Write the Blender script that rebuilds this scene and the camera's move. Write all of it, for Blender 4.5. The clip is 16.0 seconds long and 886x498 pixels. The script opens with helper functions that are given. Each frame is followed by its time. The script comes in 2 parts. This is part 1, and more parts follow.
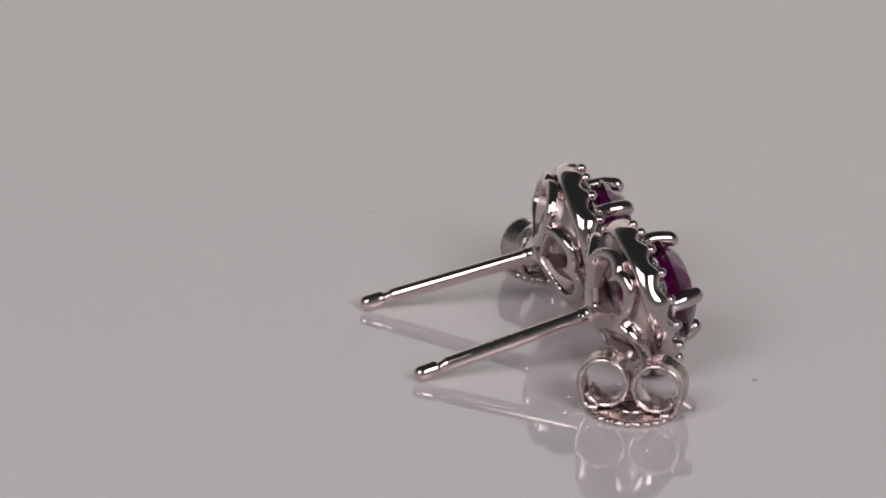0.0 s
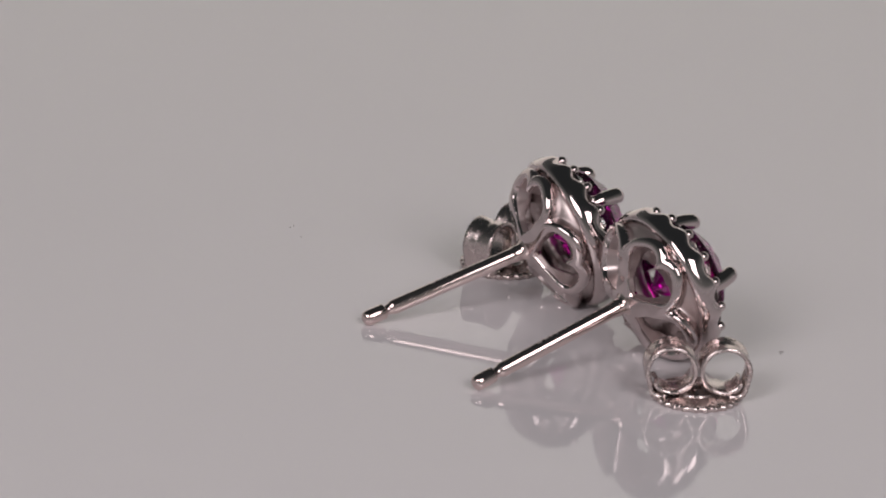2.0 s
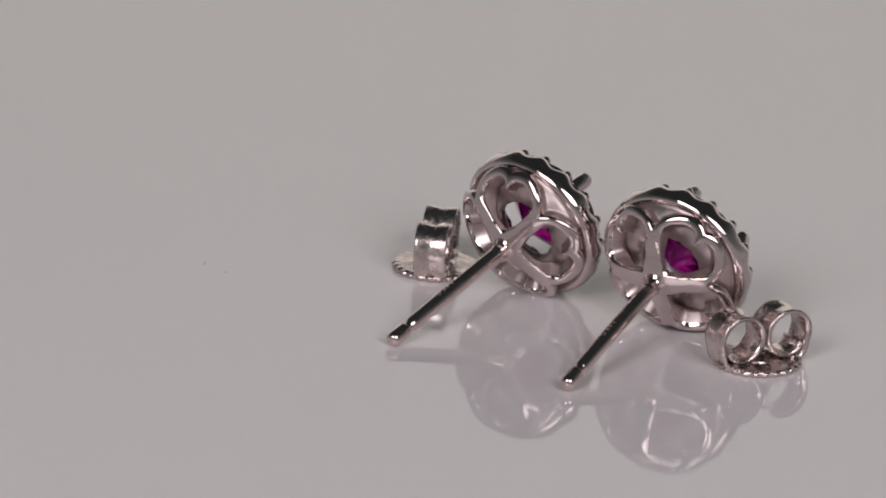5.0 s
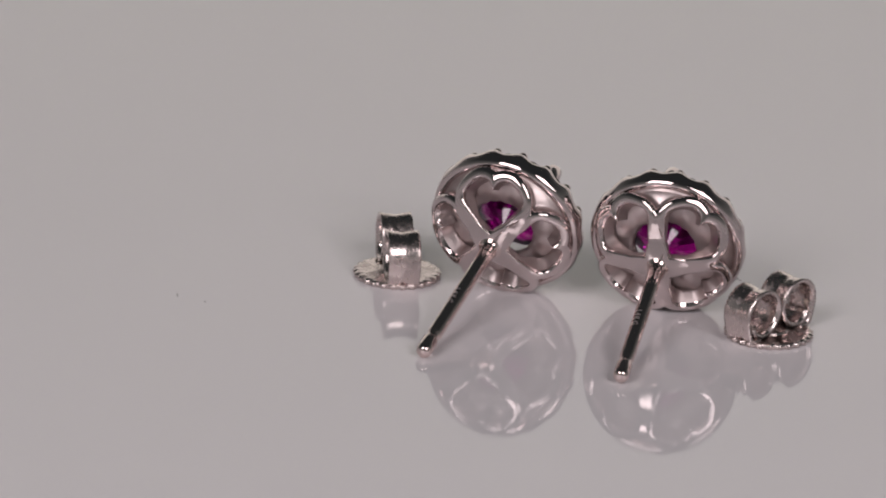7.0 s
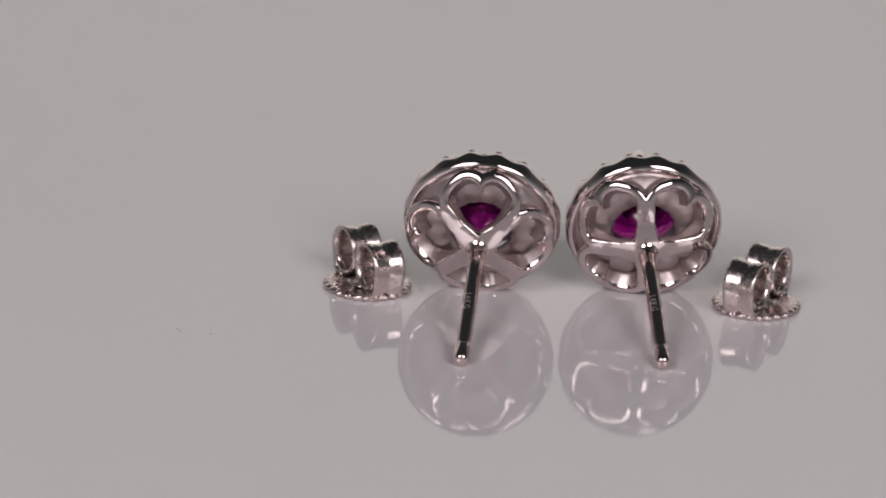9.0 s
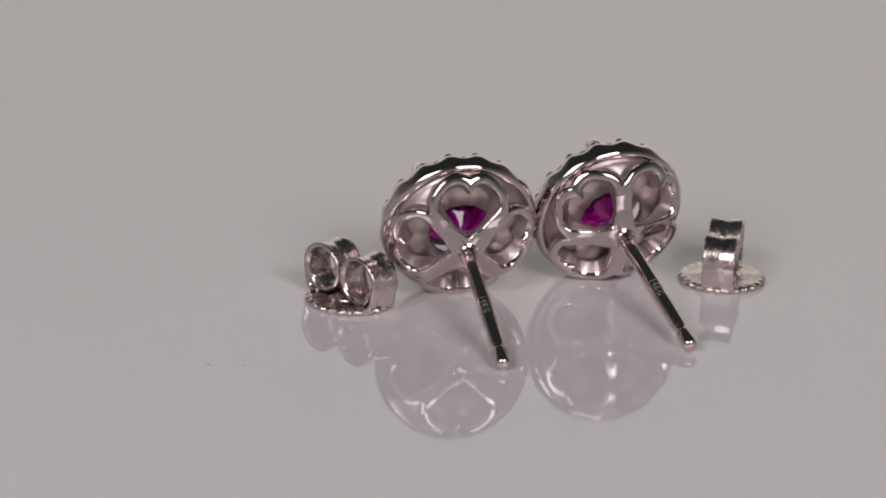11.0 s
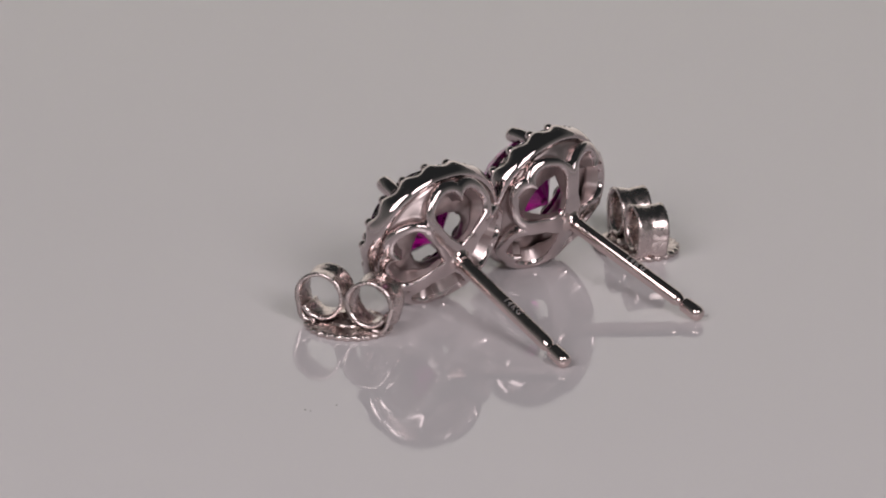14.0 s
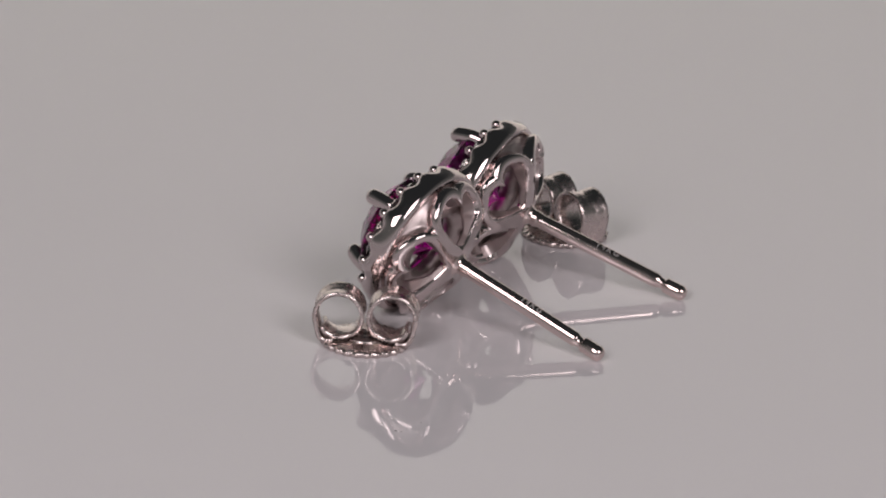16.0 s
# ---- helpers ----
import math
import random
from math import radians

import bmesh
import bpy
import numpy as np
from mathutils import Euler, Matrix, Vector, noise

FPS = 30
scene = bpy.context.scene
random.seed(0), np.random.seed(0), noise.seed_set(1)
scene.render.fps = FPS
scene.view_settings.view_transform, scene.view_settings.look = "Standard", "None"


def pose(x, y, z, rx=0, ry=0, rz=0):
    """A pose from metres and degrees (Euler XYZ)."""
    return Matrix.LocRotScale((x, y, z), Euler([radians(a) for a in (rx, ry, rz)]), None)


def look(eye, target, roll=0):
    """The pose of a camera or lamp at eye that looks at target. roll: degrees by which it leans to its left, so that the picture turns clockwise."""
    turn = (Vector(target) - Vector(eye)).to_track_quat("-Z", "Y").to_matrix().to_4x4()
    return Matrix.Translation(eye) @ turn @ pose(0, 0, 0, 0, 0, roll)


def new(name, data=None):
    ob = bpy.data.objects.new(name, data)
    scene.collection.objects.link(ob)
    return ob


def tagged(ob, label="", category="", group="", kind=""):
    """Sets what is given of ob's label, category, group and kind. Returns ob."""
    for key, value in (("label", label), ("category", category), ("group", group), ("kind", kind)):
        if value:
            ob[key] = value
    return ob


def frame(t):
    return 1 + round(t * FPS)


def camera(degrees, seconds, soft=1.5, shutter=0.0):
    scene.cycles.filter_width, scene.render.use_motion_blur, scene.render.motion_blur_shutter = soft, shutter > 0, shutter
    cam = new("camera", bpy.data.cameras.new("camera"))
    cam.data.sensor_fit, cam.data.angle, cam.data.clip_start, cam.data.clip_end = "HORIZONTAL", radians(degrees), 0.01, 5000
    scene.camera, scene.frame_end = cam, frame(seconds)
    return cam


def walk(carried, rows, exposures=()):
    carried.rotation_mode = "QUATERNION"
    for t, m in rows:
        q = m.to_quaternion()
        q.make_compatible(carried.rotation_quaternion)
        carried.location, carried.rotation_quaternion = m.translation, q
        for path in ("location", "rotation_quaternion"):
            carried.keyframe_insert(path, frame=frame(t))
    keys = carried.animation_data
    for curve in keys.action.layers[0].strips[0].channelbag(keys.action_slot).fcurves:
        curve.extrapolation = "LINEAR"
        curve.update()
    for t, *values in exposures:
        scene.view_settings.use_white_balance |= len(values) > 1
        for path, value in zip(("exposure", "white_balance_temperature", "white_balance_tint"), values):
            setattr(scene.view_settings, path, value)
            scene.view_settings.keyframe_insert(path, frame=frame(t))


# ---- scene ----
# The camera stands still on a tripod before a slowly turning white plate.
cam = camera(7.0, 16.0, soft=2.0)
MM = 0.001
EYE = Matrix.Translation((-3.61 * MM, -389.64 * MM, 147.56 * MM)) @ Euler((radians(90 - 20.20), 0, 0)).to_matrix().to_4x4() @ pose(0, 0, 0, 0, 0, 2.70)
walk(cam, [(0.0, EYE), (16.0, EYE)])

# ---- light ----
world = bpy.data.worlds.new("studio_dusk")
scene.world = world
world.use_nodes = True
# soft studio surroundings: pale near the horizon, dim overhead
_t = world.node_tree
_c = _t.nodes.new("ShaderNodeTexCoord")
_x = _t.nodes.new("ShaderNodeSeparateXYZ")
_r = _t.nodes.new("ShaderNodeValToRGB")
_r.color_ramp.interpolation = "EASE"
_r.color_ramp.elements[0].position, _r.color_ramp.elements[0].color = 0.0, (0.30, 0.28, 0.285, 1)
_r.color_ramp.elements[1].position, _r.color_ramp.elements[1].color = 0.72, (0.022, 0.0255, 0.0265, 1)
_e = _r.color_ramp.elements.new(0.28)
_e.color = (0.105, 0.110, 0.107, 1)
_t.links.new(_c.outputs["Generated"], _x.inputs[0])
_t.links.new(_x.outputs["Z"], _r.inputs["Fac"])
_t.links.new(_r.outputs["Color"], _t.nodes["Background"].inputs["Color"])
_t.nodes["Background"].inputs["Strength"].default_value = 1.0


def softbox_lamp(name, eye, target, wide, high, watts, colour):
    lamp = bpy.data.lights.new(name, "AREA")
    lamp.shape, lamp.size, lamp.size_y = "RECTANGLE", wide, high
    lamp.energy, lamp.color = watts, colour
    ob = new(name, lamp)
    ob.matrix_basis = look(eye, target)
    return ob


softbox_lamp("studio_lamp", (-0.24, -0.40, 0.33), (0, 0.05, 0.01), 0.24, 0.24, 1.16, (1.0, 0.92, 0.945))
softbox_lamp("studio_lamp", (0.24, -0.40, 0.33), (0, 0.05, 0.01), 0.24, 0.24, 1.16, (1.0, 0.92, 0.945))

# unseen low strip added behind the plate to brighten the paper it mirrors
softbox_lamp("background_lamp", (0.0, 0.148, -0.014), (0, 0.235, 0.15), 0.50, 0.02, 0.185, (1.0, 1.0, 0.76))


# ---- materials ----
def material(name, colour, rough, metal=0.0, ior=1.5, transmission=0.0):
    m = bpy.data.materials.new(name)
    m.use_nodes = True
    b = m.node_tree.nodes["Principled BSDF"]
    b.inputs["Base Color"].default_value = (*colour, 1)
    b.inputs["Roughness"].default_value = rough
    b.inputs["Metallic"].default_value = metal
    b.inputs["IOR"].default_value = ior
    b.inputs["Transmission Weight"].default_value = transmission
    return m, m.node_tree, b


def vary(tree, shader, socket, scale, low, high, detail=4.0):
    """Noise at a real size (scale in 1/m) drives a value between low and high."""
    coords = tree.nodes.new("ShaderNodeTexCoord")
    n = tree.nodes.new("ShaderNodeTexNoise")
    n.inputs["Scale"].default_value, n.inputs["Detail"].default_value = scale, detail
    r = tree.nodes.new("ShaderNodeMapRange")
    r.inputs["From Min"].default_value, r.inputs["From Max"].default_value = 0.35, 0.65
    r.inputs["To Min"].default_value, r.inputs["To Max"].default_value = low, high
    tree.links.new(coords.outputs["Object"], n.inputs["Vector"])
    tree.links.new(n.outputs["Fac"], r.inputs["Value"])
    tree.links.new(r.outputs["Result"], shader.inputs[socket])
    return n


def relief(tree, shader, scale, strength, distance, detail=3.0):
    coords = tree.nodes.new("ShaderNodeTexCoord")
    n = tree.nodes.new("ShaderNodeTexNoise")
    n.inputs["Scale"].default_value, n.inputs["Detail"].default_value = scale, detail
    b = tree.nodes.new("ShaderNodeBump")
    b.inputs["Strength"].default_value, b.inputs["Distance"].default_value = strength, distance
    tree.links.new(coords.outputs["Object"], n.inputs["Vector"])
    tree.links.new(n.outputs["Fac"], b.inputs["Height"])
    tree.links.new(b.outputs["Normal"], shader.inputs["Normal"])


GOLD, t_, b_ = material("polished_white_gold", (0.67, 0.578, 0.57), 0.08, 1.0)
vary(t_, b_, "Roughness", 900, 0.045, 0.11)
relief(t_, b_, 500, 0.06, 0.00004)

CAST, t_, b_ = material("satin_cast_white_gold", (0.57, 0.487, 0.478), 0.34, 1.0)
vary(t_, b_, "Roughness", 1500, 0.34, 0.52)
relief(t_, b_, 1500, 0.28, 0.00006)

STAMPED, t_, b_ = material("stamped_white_gold", (0.69, 0.595, 0.575), 0.24, 1.0)
vary(t_, b_, "Roughness", 1800, 0.15, 0.34)
relief(t_, b_, 2200, 0.3, 0.00005)

WIRE, t_, b_ = material("drawn_white_gold_wire", (0.74, 0.615, 0.59), 0.2, 1.0)
vary(t_, b_, "Roughness", 2500, 0.07, 0.15)
relief(t_, b_, 2000, 0.06, 0.00002)

MARK, t_, b_ = material("engraved_white_gold", (0.90, 0.85, 0.84), 0.55, 1.0)
RUBY, t_, b_ = material("purple_garnet", (0.27, 0.003, 0.178), 0.0, 0.0, 1.66, 1.0)
DIAMOND, t_, b_ = material("diamond", (0.98, 0.97, 0.96), 0.0, 0.0, 2.2, 1.0)

PLATE, t_, b_ = material("glossy_white_acrylic", (0.765, 0.738, 0.752), 0.05, 0.0, 1.68)
vary(t_, b_, "Roughness", 60, 0.035, 0.06)
TABLE, t_, b_ = material("grey_laminate", (0.35, 0.34, 0.33), 0.5)
vary(t_, b_, "Roughness", 40, 0.4, 0.6)
PAPER, t_, b_ = material("white_backdrop_paper", (0.9, 0.89, 0.885), 0.8)
vary(t_, b_, "Roughness", 30, 0.7, 0.9)
DARK, t_, b_ = material("dim_room_paint", (0.12, 0.115, 0.11), 0.8)
vary(t_, b_, "Roughness", 12, 0.7, 0.9)
LINT, t_, b_ = material("grey_lint", (0.32, 0.30, 0.29), 0.9)
vary(t_, b_, "Roughness", 3000, 0.7, 1.0)


# ---- mesh helpers ----
def part(name, bm, mat, parent=None, label="", smooth=True):
    mesh = bpy.data.meshes.new(name)
    bm.to_mesh(mesh)
    bm.free()
    mesh.materials.append(mat)
    if smooth:
        mesh.shade_smooth()
    ob = new(name, mesh)
    ob.parent = parent
    if label:
        tagged(ob, label)
    return ob


def surface(bm, rows, close_u=True, close_v=False):
    """Quads between rows of points (millimetres)."""
    vs = [[bm.verts.new(Vector(p) * MM) for p in row] for row in rows]
    nr, nc = len(vs), len(vs[0])
    for i in range(nr if close_v else nr - 1):
        for j in range(nc if close_u else nc - 1):
            a, b = vs[i], vs[(i + 1) % nr]
            bm.faces.new((a[j], a[(j + 1) % nc], b[(j + 1) % nc], b[j]))
    return vs


def finish(bm):
    bmesh.ops.recalc_face_normals(bm, faces=bm.faces)
    return bm


def lathe(profile, segments, closed=False, wave=None):
    """Turn (r, z) pairs about z; wave(i, angle) gives an extra (dr, dz)."""
    bm = bmesh.new()
    rows = []
    for i, (r, z) in enumerate(profile):
        row = []
        for k in range(segments):
            a = 2 * math.pi * k / segments
            dr, dz = wave(i, a) if wave else (0, 0)
            row.append(((r + dr) * math.cos(a), (r + dr) * math.sin(a), z + dz))
        rows.append(row)
    vs = surface(bm, rows, True, closed)
    if not closed:
        bm.faces.new(vs[0][::-1])
        bm.faces.new(vs[-1])
    return finish(bm)


def sweep(path, normals, section, closed=True):
    """Closed sections of (side, out) pairs, section(i) at point i, carried along a path with given outward normals."""
    bm = bmesh.new()
    rows = []
    n = len(path)
    for i in range(n):
        p = Vector(path[i])
        a = Vector(path[(i - 1) % n] if closed or i > 0 else path[i])
        b = Vector(path[(i + 1) % n] if closed or i < n - 1 else path[i])
        t = (b - a).normalized()
        out = Vector(normals[i]).normalized()
        side = out.cross(t).normalized()
        rows.append([p + side * s + out * o for s, o in section(i)])
    vs = surface(bm, rows, True, closed)
    if not closed:
        bm.faces.new(vs[0][::-1])
        bm.faces.new(vs[-1])
    return finish(bm)


def spline(points, count):
    """Catmull-Rom through points, count samples."""
    P = [Vector(p) for p in points]
    P = [2 * P[0] - P[1], *P, 2 * P[-1] - P[-2]]
    out = []
    for k in range(count):
        u = k / (count - 1) * (len(P) - 3)
        i = min(int(u), len(P) - 4)
        f = u - i
        a, b, c, d = P[i:i + 4]
        out.append(0.5 * (2 * b + (c - a) * f + (2 * a - 5 * b + 4 * c - d) * f * f + (3 * b - a - 3 * c + d) * f ** 3))
    return out


# ---- studio round the plate ----
def box(name, lo, hi, mat, bevel=0.0):
    bm = bmesh.new()
    bmesh.ops.create_cube(bm, size=1)
    for v in bm.verts:
        v.co = Vector([lo[i] + (v.co[i] + 0.5) * (hi[i] - lo[i]) for i in range(3)])
    if bevel:
        bmesh.ops.bevel(bm, geom=bm.edges, offset=bevel, segments=3, affect="EDGES", profile=0.5)
    return part(name, bm, mat, smooth=False)


tagged(box("floor", (-6, -6, -0.85), (6, 6, -0.80), DARK), "dim grey studio floor under the table", "floor", kind="structure")
table = box("table", (-0.6, -0.5, -0.06), (0.6, 0.55, -0.03), TABLE, 0.004)
tagged(table, "grey laminate studio table under the turning plate", "table")
for sx in (-0.55, 0.55):
    for sy in (-0.45, 0.50):
        leg = box("leg", (sx - 0.025, sy - 0.025, -0.80), (sx + 0.025, sy + 0.025, -0.06), TABLE, 0.003)
        leg.parent = table

# white paper standing behind the plate in a shallow curve
def sweep_of_paper():
    bm = bmesh.new()
    rows = []
    for off in (0.0, 0.002):
        prof = [(0.18 + 0.08 * math.sin(a), 0.08 * (1 - math.cos(a))) for a in [i * math.pi / 2 / 10 for i in range(11)]]
        prof = [(0.155, 0.0)] + prof + [(0.265, 0.16)]
        prof = [(y + off * 0.7, z - off * 0.7) for y, z in prof]
        rows.append([[(x * 1000, y * 1000, z * 1000 - 27.0) for y, z in prof] for x in (-0.5, 0.5)])
    surface(bm, [rows[0][0], rows[0][1], rows[1][1], rows[1][0]], False, True)
    return finish(bm)


tagged(part("backdrop", sweep_of_paper(), PAPER), "plain white paper backdrop curved up behind the plate", "backdrop", kind="structure")

# the round plate and its drive
turntable = new("turntable")
tagged(turntable, "glossy white acrylic turntable plate with faint dust", "turntable")
part("plate", lathe([(0.01, -4), (137, -4), (139, -3), (140, -1.5), (139, -0.4), (138, 0.0), (0.01, 0.0)], 192), PLATE, turntable).data.shade_flat()
part("drive_base", lathe([(0.01, -30), (88, -30), (90, -28), (90, -8), (88, -4.2), (0.01, -4.2)], 96), TABLE, turntable, "grey motor drive under the plate").data.shade_flat()


# ---- stud earring ----
PROFILE = [(0.10, 0.0), (0.55, 0.06), (1.15, 0.23), (1.82, 0.46), (2.52, 0.76), (3.15, 1.12), (3.68, 1.54), (4.08, 2.02), (4.32, 2.55), (4.40, 2.95)]
_fine = spline([(r * 1.012, z, 0) for r, z in PROFILE], 120)
_arc = [0.0]
for _a, _b in zip(_fine, _fine[1:]):
    _arc.append(_arc[-1] + (_b - _a).length)
ARC_END = _arc[-1]


def dome(s, phi, out=0.0):
    """A point and its normal on the bowl of the basket, s along the meridian from the post."""
    s = min(max(s, 0.0), ARC_END)
    i = min(int(np.searchsorted(_arc, s)), len(_arc) - 1)
    i = max(i, 1)
    f = (s - _arc[i - 1]) / (_arc[i] - _arc[i - 1])
    p = _fine[i - 1].lerp(_fine[i], f)
    t = (_fine[min(i + 1, len(_fine) - 1)] - _fine[max(i - 2, 0)]).normalized()
    nr, nz = t.y, -t.x
    r, z = p.x + nr * out, p.y + nz * out
    c, q = math.cos(phi), math.sin(phi)
    return Vector((r * c, r * q, z)), Vector((nr * c, nr * q, nz)), p.x


ARM = 0.50


def heart(count):
    """The heart-shaped opening as (s, sideways) pairs: straight flanks along the arms, two round lobes, a sharp notch."""
    flank = []
    for k in range(40):
        s = 0.3 + 2.6 * k / 39
        r = dome(s, 0)[2]
        b = math.pi / 4 * r - ARM - 0.60 * max(1 - r / 1.7, 0.0)
        if b > 0:
            flank.append((s, b))
    tip = (flank[0][0] - flank[0][1] * 0.9, 0.0)
    s1, b1 = flank[-1]
    lobe = spline([(s1 - 0.1, b1 - 0.07, 0), (s1, b1, 0), (3.22, b1 + 0.16, 0), (3.60, b1 + 0.14, 0), (3.96, 1.45, 0), (4.15, 1.02, 0), (4.13, 0.60, 0), (3.93, 0.24, 0), (3.52, 0.0, 0)], 60)
    half = [tip, *flank[:-1], *[(q.x, q.y) for q in lobe[7:]]]
    half = half[::-1]
    ring = half + [(q, -w) for q, w in half[-2:0:-1]]
    # even spacing round the outline
    L = [0.0]
    for (a1, c1), (a2, c2) in zip(ring, ring[1:] + ring[:1]):
        L.append(L[-1] + math.hypot(a2 - a1, c2 - c1))
    pts = []
    for k in range(count):
        d = L[-1] * k / count
        i = max(int(np.searchsorted(L, d, side="right")) - 1, 0)
        f = (d - L[i]) / max(L[i + 1] - L[i], 1e-9)
        p0, p1 = ring[i], ring[(i + 1) % len(ring)]
        pts.append((p0[0] + (p1[0] - p0[0]) * f, p0[1] + (p1[1] - p0[1]) * f))
    return pts


def ramp(x, lo, hi):
    u = min(max((x - lo) / (hi - lo), 0.0), 1.0)
    return u * u * (3 - 2 * u)


def relief_height(d, s):
    """Height of the cast surface at distance d from the edge of a heart: a rounded edge, a broad crest, then a valley between the lobes."""
    upper = ramp(s, 1.6, 3.2)
    edge = -0.06 * max(1 - d / 0.08, 0.0) ** 2
    crest = 0.01 + 0.27 * upper
    band = (0.75 * upper + 0.06) * (min(d, 0.9) - 0.36) ** 2
    valley = 0.50 * upper * ramp(d, 0.52, 0.95)
    return edge + crest - band - valley


HEART_POINTS = 176


def basket_pieces():
    """The pierced bowl as one welded skin, given back as the four heart rims and the rest, with the normals of the whole."""
    ring = heart(HEART_POINTS)
    fine = np.array(heart(500))
    centre = (2.95, 0.0)
    low, high = 0.42, ARC_END - 0.06
    ends = []
    for s, b in ring:
        ds, db = s - centre[0], b - centre[1]
        g, step = 1.0, 0.02
        while True:
            q, w = centre[0] + ds * (g + step), centre[1] + db * (g + step)
            if q <= low or q >= high or abs(w) >= math.pi / 4 * dome(q, 0)[2]:
                if step < 1e-5:
                    break
                step *= 0.5
                continue
            g += step
        ends.append((centre[0] + ds * g, centre[1] + db * g))
    bm = bmesh.new()
    outer, wall, inner = 20, 5, 8
    kind = bm.faces.layers.int.new("kind")
    for quarter in range(4):
        mid = math.pi / 4 + quarter * math.pi / 2
        rows, near = [], []
        for j in range(outer, -1, -1):
            u = (j / outer) ** 1.35
            row, gaps = [], []
            for (s, b), (se, be) in zip(ring, ends):
                q, w = s + (se - s) * u, b + (be - b) * u
                d = float(np.min(np.hypot(fine[:, 0] - q, fine[:, 1] - w))) if j else 0.0
                row.append(dome(q, mid + w / dome(q, 0)[2], relief_height(d, q))[0])
                gaps.append((d, q))
            rows.append(row)
            near.append(gaps)
        for j in range(1, wall + 1):
            f = j / wall
            rows.append([dome(s + 0.05 * f * (centre[0] - s), mid + (b - 0.05 * f * b) / dome(s, 0)[2], relief_height(0, s) * (1 - f) - (0.50 + 0.40 * ramp(s, 1.6, 3.2)) * f)[0] for s, b in ring])
            near.append([(-f, s) for s, b in ring])
        for j in range(1, inner + 1):
            u = j / inner
            row = []
            for (s, b), (se, be) in zip(ring, ends):
                q, w = s + (se - s) * u, b + (be - b) * u
                row.append(dome(q, mid + w / dome(q, 0)[2], -0.50 - 0.40 * ramp(q, 1.6, 3.2))[0])
            rows.append(row)
            near.append([(-2.0, s) for s, b in ring])
        vs = [[bm.verts.new(p * MM) for p in row] for row in rows]
        for i in range(len(vs) - 1):
            for j in range(HEART_POINTS):
                k = (j + 1) % HEART_POINTS
                f = bm.faces.new((vs[i][j], vs[i][k], vs[i + 1][k], vs[i + 1][j]))
                d, q = near[i][j]
                if d < -0.1:
                    f[kind] = 10
                elif d < 0.84:
                    f[kind] = quarter
                else:
                    f[kind] = 10 if q > 2.9 else 11
    bmesh.ops.remove_doubles(bm, verts=bm.verts, dist=0.004 * MM)
    bmesh.ops.recalc_face_normals(bm, faces=bm.faces)
    bm.normal_update()
    pieces = []
    for wanted in ((0,), (1,), (2,), (3,), (10, 11)):
        index, verts, normals, faces, mats = {}, [], [], [], []
        for f in bm.faces:
            if f[kind] not in wanted:
                continue
            for v in f.verts:
                if v not in index:
                    index[v] = len(verts)
                    verts.append(v.co.copy())
                    normals.append(v.normal.copy())
            faces.append([index[v] for v in f.verts])
            mats.append(1 if f[kind] == 10 else 0)
        pieces.append((verts, normals, faces, mats))
    bm.free()
    return pieces


def skin(name, piece, mats, parent, label):
    verts, normals, faces, slots = piece
    mesh = bpy.data.meshes.new(name)
    mesh.from_pydata(verts, [], faces)
    for m in mats:
        mesh.materials.append(m)
    mesh.polygons.foreach_set("material_index", slots)
    mesh.shade_smooth()
    mesh.normals_split_custom_set_from_vertices(normals)
    ob = new(name, mesh)
    ob.parent = parent
    tagged(ob, label)
    return ob


BASKET = basket_pieces()

N_HALO = 16


def halo_wave(i, a):
    w = 0.5 + 0.5 * math.cos(N_HALO * a)
    bite = {4: 0.05, 5: 0.14, 6: 0.24, 7: 0.32, 8: 0.32, 9: 0.22}.get(i, 0.0)
    swell = {3: 0.03, 4: 0.06, 5: 0.09, 6: 0.10, 7: 0.08, 8: 0.04}.get(i, 0.0)
    return swell * (0.4 - w), bite * (0.35 - w)


def seat_wave(i, a):
    lobe = math.cos(N_HALO * a)
    return (0.03 * lobe, 0.0) if i <= 1 else ((0.0, 0.025 * lobe) if i <= 3 else (0.0, 0.0))


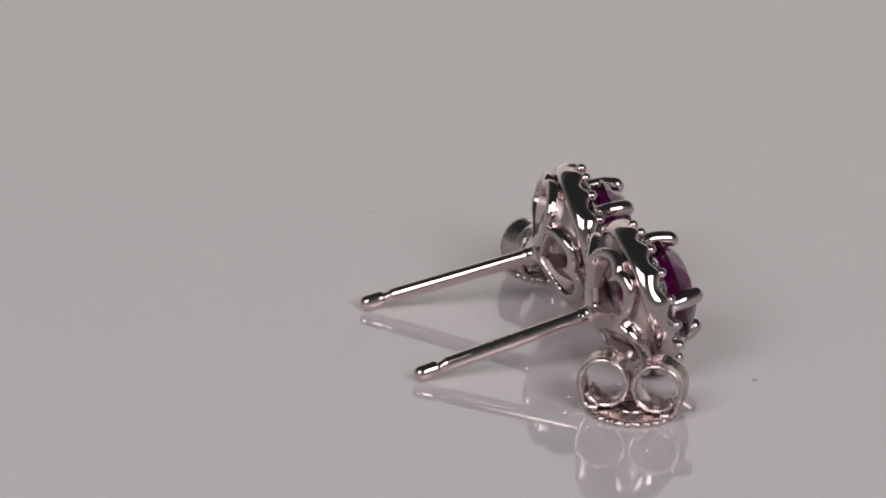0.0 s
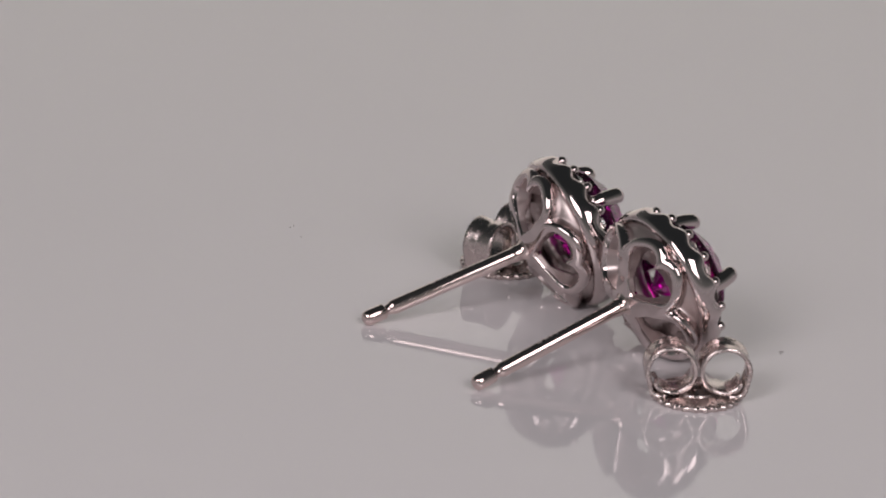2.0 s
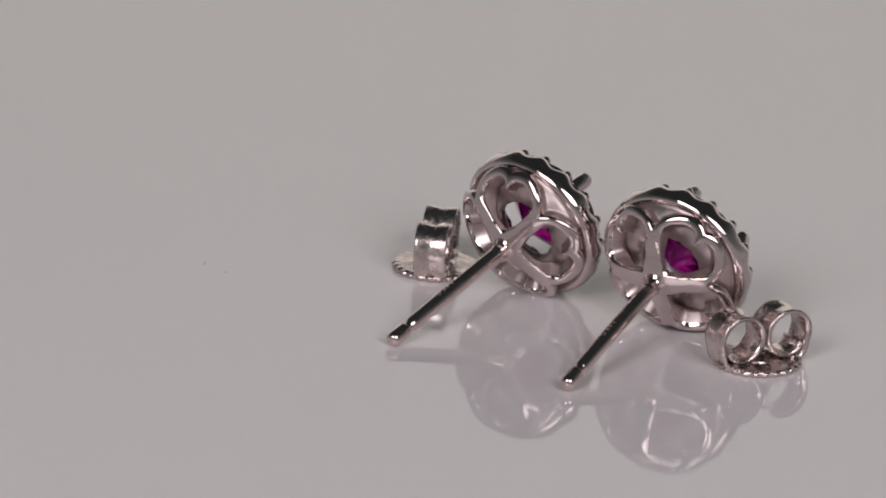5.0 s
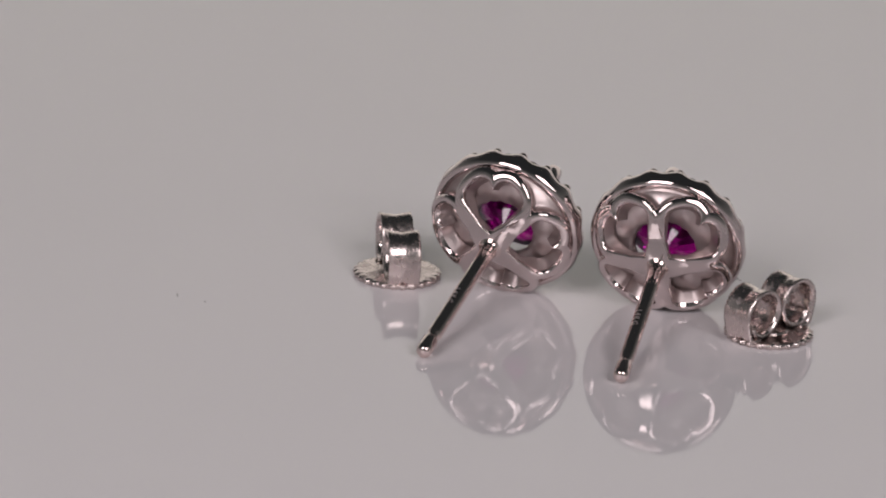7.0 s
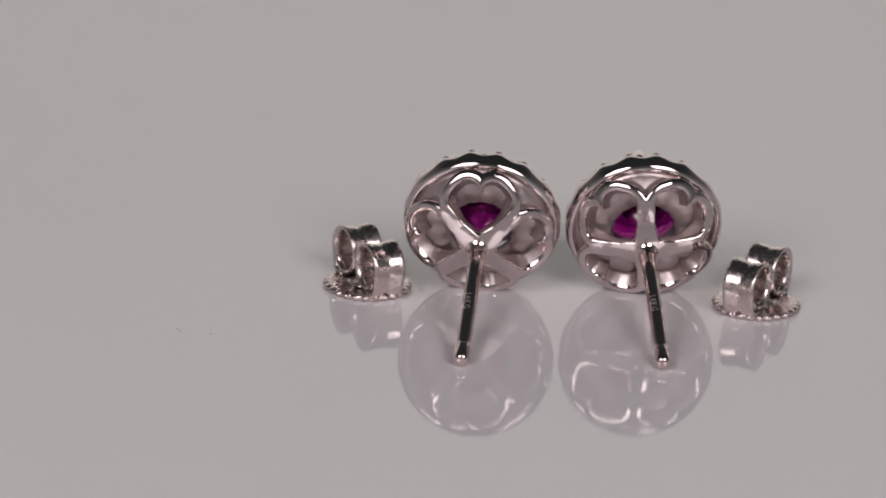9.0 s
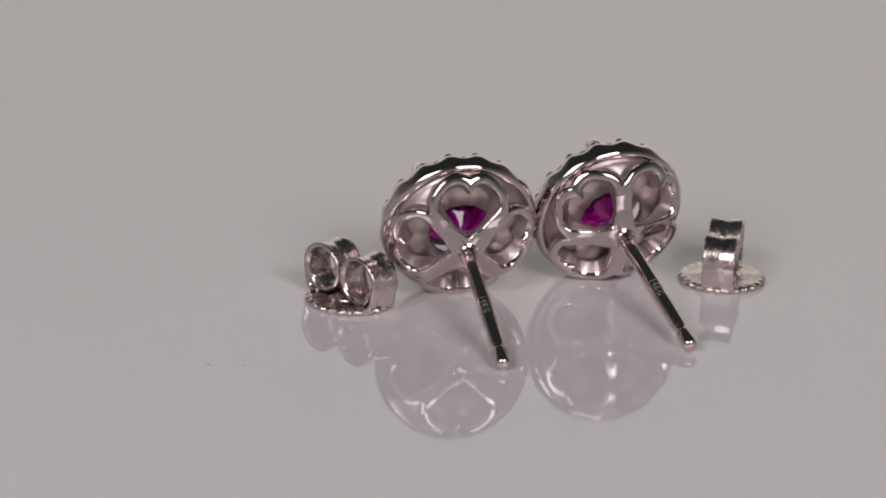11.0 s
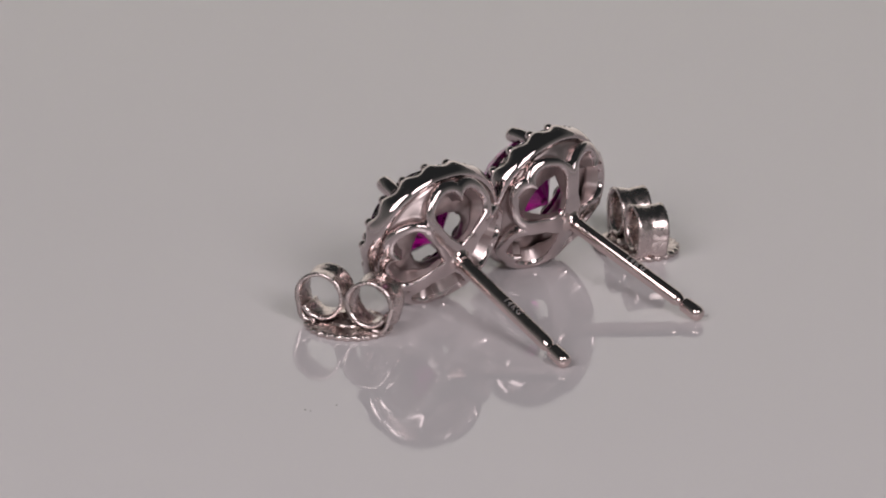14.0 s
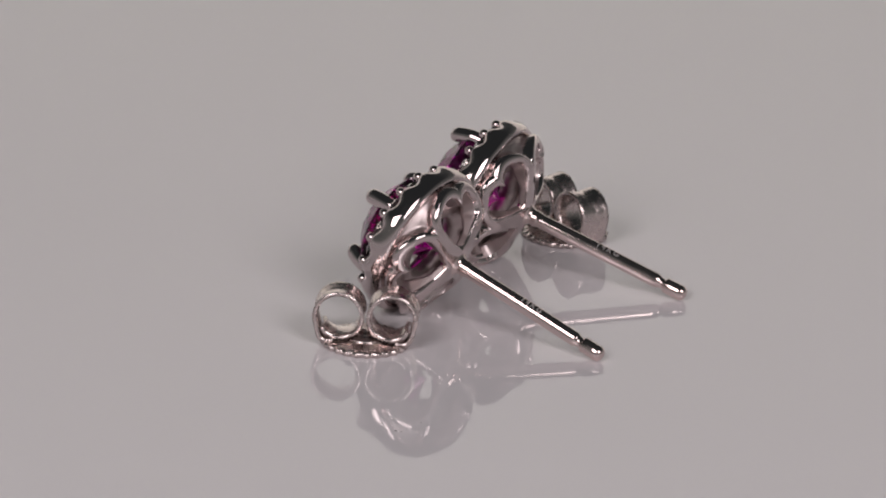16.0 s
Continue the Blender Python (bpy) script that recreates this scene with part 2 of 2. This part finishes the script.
def brilliant(bm, radius, table, crown, pavilion, girdle, z, sides, centre=(0, 0)):
    """A faceted round stone, table towards +z, girdle at height z."""
    cx, cy = centre

    def ring(r, h, turn, n=sides):
        return [bm.verts.new(Vector((cx + r * math.cos(2 * math.pi * (k + turn) / n), cy + r * math.sin(2 * math.pi * (k + turn) / n), h)) * MM) for k in range(n)]
    t = ring(radius * table, z + crown, 0)
    c = ring(radius * (0.55 * table + 0.45), z + crown * 0.62, 0.5)
    g = ring(radius, z + girdle, 0, sides * 2)
    h = ring(radius, z - girdle, 0, sides * 2)
    p = ring(radius * 0.42, z - girdle - pavilion * 0.56, 0.5)
    tip = bm.verts.new(Vector((cx, cy, z - girdle - pavilion)) * MM)
    bm.faces.new(t)
    for k in range(sides):
        n = (k + 1) % sides
        a, b, d = g[2 * k], g[2 * k + 1], g[(2 * k + 2) % (2 * sides)]
        bm.faces.new((t[k], c[k], t[n]))
        bm.faces.new((c[k - 1], t[k], c[k], a))
        bm.faces.new((c[k], a, b))
        bm.faces.new((c[k], b, d))
        for e in (2 * k, 2 * k + 1):
            f = (e + 1) % (2 * sides)
            bm.faces.new((g[e], h[e], h[f], g[f]))
        a, b, d = h[2 * k], h[2 * k + 1], h[(2 * k + 2) % (2 * sides)]
        bm.faces.new((p[k], b, a))
        bm.faces.new((p[k], d, b))
        bm.faces.new((p[k - 1], p[k], a))
        bm.faces.new((tip, p[k], p[k - 1]))


def ball(radius, centre, stretch=1.0):
    bm = bmesh.new()
    bmesh.ops.create_uvsphere(bm, u_segments=20, v_segments=12, radius=radius * MM)
    for v in bm.verts:
        v.co = Vector((v.co.x, v.co.y, v.co.z * stretch)) + Vector(centre) * MM
    return bm


def text_on_post(words, size, at, turn, radius):
    """Engraved letters wrapped round the post, reading towards its free end."""
    curve = bpy.data.curves.new("letters", "FONT")
    curve.body, curve.size, curve.align_x, curve.align_y = words, size, "CENTER", "CENTER"
    curve.resolution_u, curve.space_character = 3, 1.35
    tmp = new("letters", curve)
    mesh = bpy.data.meshes.new_from_object(tmp.evaluated_get(bpy.context.evaluated_depsgraph_get()))
    bpy.data.objects.remove(tmp)
    bm = bmesh.new()
    bm.from_mesh(mesh)
    bpy.data.meshes.remove(mesh)
    bpy.data.curves.remove(curve)
    bmesh.ops.triangulate(bm, faces=bm.faces)
    bmesh.ops.subdivide_edges(bm, edges=bm.edges, cuts=4, use_grid_fill=True)
    for v in bm.verts:
        a = turn + v.co.y / radius
        r = radius + 0.012
        v.co = Vector((r * math.cos(a), r * math.sin(a), at - v.co.x)) * MM
    return finish(bm)


def stud_earring(label, heart_turn, mark_turn, prong_turn, longer=0.0):
    root = new("stud_earring")
    tagged(root, label, "earring", "pair of stud earrings")
    post = part("post", lathe([(r, z - longer if z < -8 else z) for r, z in [(0.01, -10.42), (0.18, -10.41), (0.31, -10.36), (0.41, -10.25), (0.455, -10.08), (0.46, -9.9), (0.46, -9.12), (0.44, -9.06), (0.36, -9.0), (0.32, -8.95), (0.31, -8.82),
                               (0.33, -8.70), (0.38, -8.60), (0.43, -8.46), (0.43, -0.75), (0.46, -0.62), (0.50, -0.42), (0.47, -0.22), (0.55, -0.02), (0.8, 0.16), (1.1, 0.32), (1.0, 0.7), (0.01, 0.7)]], 40),
                WIRE, root, "slim round post with a rounded grooved tip")
    part("hallmark", text_on_post("14KG", 0.52, -5.2, mark_turn, 0.43), MARK, post, "engraved purity mark", smooth=False)
    for piece in BASKET[:4]:
        skin("heart_frame", piece, (GOLD,), root, "raised polished heart outline").rotation_euler = (0, 0, heart_turn)
    skin("basket", BASKET[4], (GOLD, CAST), root, "pierced white gold bowl with heart openings").rotation_euler = (0, 0, heart_turn)
    rim_profile = [(4.10, 2.37), (4.34, 2.43), (4.48, 2.64), (4.55, 2.95), (4.54, 3.22), (4.48, 3.46), (4.36, 3.66), (4.19, 3.77), (4.03, 3.74), (3.94, 3.55),
                   (3.05, 3.46), (3.0, 3.74), (2.86, 3.77), (2.70, 3.6), (2.66, 3.1), (2.8, 2.95), (3.6, 2.85), (3.9, 2.6)]
    rim = part("halo_rim", lathe([(r * 1.005, z) for r, z in rim_profile], 192, True, halo_wave), GOLD, root, "scalloped polished rim round the halo")
    rim.rotation_euler = (0, 0, heart_turn)
    # inner gallery ring that carries the centre stone
    part("gallery_ring", lathe([(1.80, 2.32), (1.90, 2.16), (2.1, 2.06), (2.9, 2.12), (3.95, 2.45), (3.95, 2.7), (2.9, 2.85), (2.4, 3.0), (2.1, 2.95), (1.84, 2.55)], 192, True, seat_wave), CAST, root)
    bm = bmesh.new()
    brilliant(bm, 0.63, 0.58, 0.22, 0.42, 0.03, 3.84, 8, (3.50, 0))
    bmesh.ops.recalc_face_normals(bm, faces=bm.faces)
    stone = part("diamond", bm, DIAMOND, root, smooth=False)
    bead = part("bead", ball(0.30, (4.02, 0, 3.94), 1.1), GOLD, root)
    for k in range(N_HALO):
        d = stone if k == 0 else new("diamond", stone.data)
        b = bead if k == 0 else new("bead", bead.data)
        d.parent = b.parent = root
        d.rotation_euler = (0, 0, heart_turn + 2 * math.pi * k / N_HALO)
        b.rotation_euler = (0, 0, heart_turn + 2 * math.pi * (k + 0.5) / N_HALO)
    bm = bmesh.new()
    brilliant(bm, 3.05, 0.60, 1.0, 2.75, 0.06, 4.85, 12)
    bmesh.ops.recalc_face_normals(bm, faces=bm.faces)
    part("gemstone", bm, RUBY, root, "deep purple-pink faceted round stone", smooth=False)
    claw_path = spline([(2.92, 0, 2.7), (3.06, 0, 3.8), (3.04, 0, 4.6), (2.90, 0, 5.2), (2.72, 0, 5.70)], 16)
    bm = bmesh.new()
    rows = []
    for i, p in enumerate(claw_path):
        u = i / 15
        rad = 0.33 + 0.15 * math.sin(min(u * 1.25, 1) * math.pi / 2)
        rows.append([(p.x + rad * 0.95 * math.cos(a), rad * math.sin(a), p.z + 0.08 * math.cos(a)) for a in [2 * math.pi * k / 18 for k in range(18)]])
    end = claw_path[-1]
    for q in (0.3, 0.6, 0.85, 0.98):
        rad = 0.48 * math.sqrt(1 - q * q)
        rows.append([(end.x - 0.08 * q + rad * math.cos(a), rad * math.sin(a), end.z + 0.46 * q) for a in [2 * math.pi * k / 18 for k in range(18)]])
    vs = surface(bm, rows, True)
    bm.faces.new(vs[0][::-1])
    bm.faces.new(vs[-1])
    claw = part("prong", finish(bm), GOLD, root)
    for k in range(4):
        c = claw if k == 0 else new("prong", claw.data)
        c.parent = root
        c.rotation_euler = (0, 0, prong_turn + k * math.pi / 2)
    return root


def lying(tip, toward, tilt, length=10.0):
    """A stud lying on its post tip and rim: local +z runs from the post to the stone, local +y upwards."""
    d = Vector((toward[0] - tip[0], toward[1] - tip[1], 0)).normalized() * math.cos(radians(tilt)) + Vector((0, 0, math.sin(radians(tilt))))
    z = d.normalized()
    x = z.cross(Vector((0, 0, 1))).normalized()
    y = z.cross(x)
    x, y = x, -y
    x = y.cross(z)
    m = Matrix((x, y, z)).transposed().to_4x4()
    base = Vector(tip) + z * length
    return Matrix.Translation(base * MM) @ m


# ---- friction back with two scrolls ----
def friction_back(label):
    root = new("earring_back")
    tagged(root, label, "earring back", "pair of earring backs")

    def mill(i, a):
        return (0.07 * math.cos(26 * a), 0.0) if 2 <= i <= 4 else (0.0, 0.0)
    plate = part("base_plate", lathe([(0.01, 0.10), (1.6, 0.10), (2.28, 0.02), (2.48, 0.03), (2.52, 0.26), (2.32, 0.34), (2.0, 0.30), (1.2, 0.40), (0.55, 0.52), (0.42, 0.50), (0.36, 0.2), (0.01, 0.2)], 272, False, mill),
                 STAMPED, root, "round milled plate with a pierced centre")
    part("collar", lathe([(0.46, 0.2), (0.46, 0.60), (0.54, 0.67), (0.66, 0.65), (0.76, 0.57), (0.95, 0.47), (1.2, 0.42), (1.0, 0.2)], 40, True), STAMPED, root, "raised collar round the post hole")
    for s in (-1, 1):
        pts = [(1.75, 0.40), (2.2, 0.34), (2.56, 0.56)]
        cu, cz, r = 1.53, 1.81, 1.32
        for k in range(30):
            a = radians(-20 + k * 10.3)
            rr = r - 0.10 * max(0, (k - 20) / 10)
            pts.append((cu + rr * math.cos(a), cz + rr * math.sin(a)))
        pts += [(cu + 0.50, cz - 1.08), (cu + 0.76, cz - 0.88), (cu + 0.87, cz - 0.66)]
        path = spline([(s * u, 0, z) for u, z in pts], 96)
        normals = []
        for i in range(96):
            t = (path[min(i + 1, 95)] - path[max(i - 1, 0)]).normalized()
            normals.append(Vector((t.z, 0, -t.x)) * s)
        # band cross-section: a strip with a shallow groove along its middle
        shape = []
        half, th = 0.92, 0.115
        for f in [-1 + 2 * i / 12 for i in range(13)]:
            shape.append((half * f, th - 0.10 * math.exp(-(f * 5) ** 2) * 0.5 + 0.10 * f * f - 0.05))
        for f in [1 - 2 * i / 6 for i in range(7)]:
            shape.append((half * f, -th + 0.10 * f * f - 0.05))
        part("scroll", sweep(path, normals, lambda i: shape, False), STAMPED, root, "curled spring scroll")
    return root


EARRINGS = [
    (stud_earring("white gold stud earring, purple stone, one heart upright, lying down", radians(45), radians(72), radians(45)), lying((-2.27, -7.48, 0.46), (-1.62, 2.11, 0), 17.2)),
    (stud_earring("white gold stud earring, purple stone, two hearts upright, lying down", radians(-4), radians(72), radians(-6), 0.11), lying((8.17, 3.06, 3.38), (8.01, 5.07, 0), 16.2, 0.0)),
]
# the post of the second stud is soldered on at a slight angle
for stud, tip in ((EARRINGS[1], Vector((9.13, -6.68, 0.47)) * MM),):
    for bit in stud[0].children:
        if bit.name.startswith("post"):
            bit.rotation_mode = "QUATERNION"
            bit.rotation_quaternion = Vector((0, 0, -1)).rotation_difference(stud[1].inverted() @ tip)

BACKS = [
    (friction_back("white gold butterfly earring back beside the upright-heart stud"), pose(-7.9 * MM, 4.47 * MM, 0, 0, 0, 116.5)),
    (friction_back("white gold butterfly earring back beside the two-heart stud"), pose(14.7 * MM, 4.25 * MM, 0, 0, 0, 65.5)),
]

# ---- dust on the plate ----
bm = bmesh.new()
for x, y, size in ((10.5, 12.4, 0.15), (10.75, 12.2, 0.09), (-18.5, -3.9, 0.07), (-18.35, -4.2, 0.05), (-16.6, -4.4, 0.06)):
    m = Matrix.Translation(Vector((x, y, 0.02)) * MM) @ Matrix.Rotation(x * 7, 4, "Z") @ Matrix.Diagonal((size * MM, size * MM * 0.5, 0.03 * MM, 1))
    bmesh.ops.create_icosphere(bm, subdivisions=2, radius=1.0, matrix=m)
dust = part("dust", bm, LINT)
tagged(dust, "few tiny grey dust flecks on the plate", "dust", kind="stuff")


# ---- movement: the plate turns evenly and carries everything on it ----
DEGREES_PER_SECOND = 8.626


def motions():
    carried = EARRINGS + BACKS + [(turntable, Matrix.Identity(4)), (dust, Matrix.Identity(4))]
    for thing, rest in carried:
        walk(thing, [(k * 0.2, Matrix.Rotation(radians(DEGREES_PER_SECOND * (k * 0.2 - 9.0)), 4, "Z") @ rest) for k in range(81)])


motions()
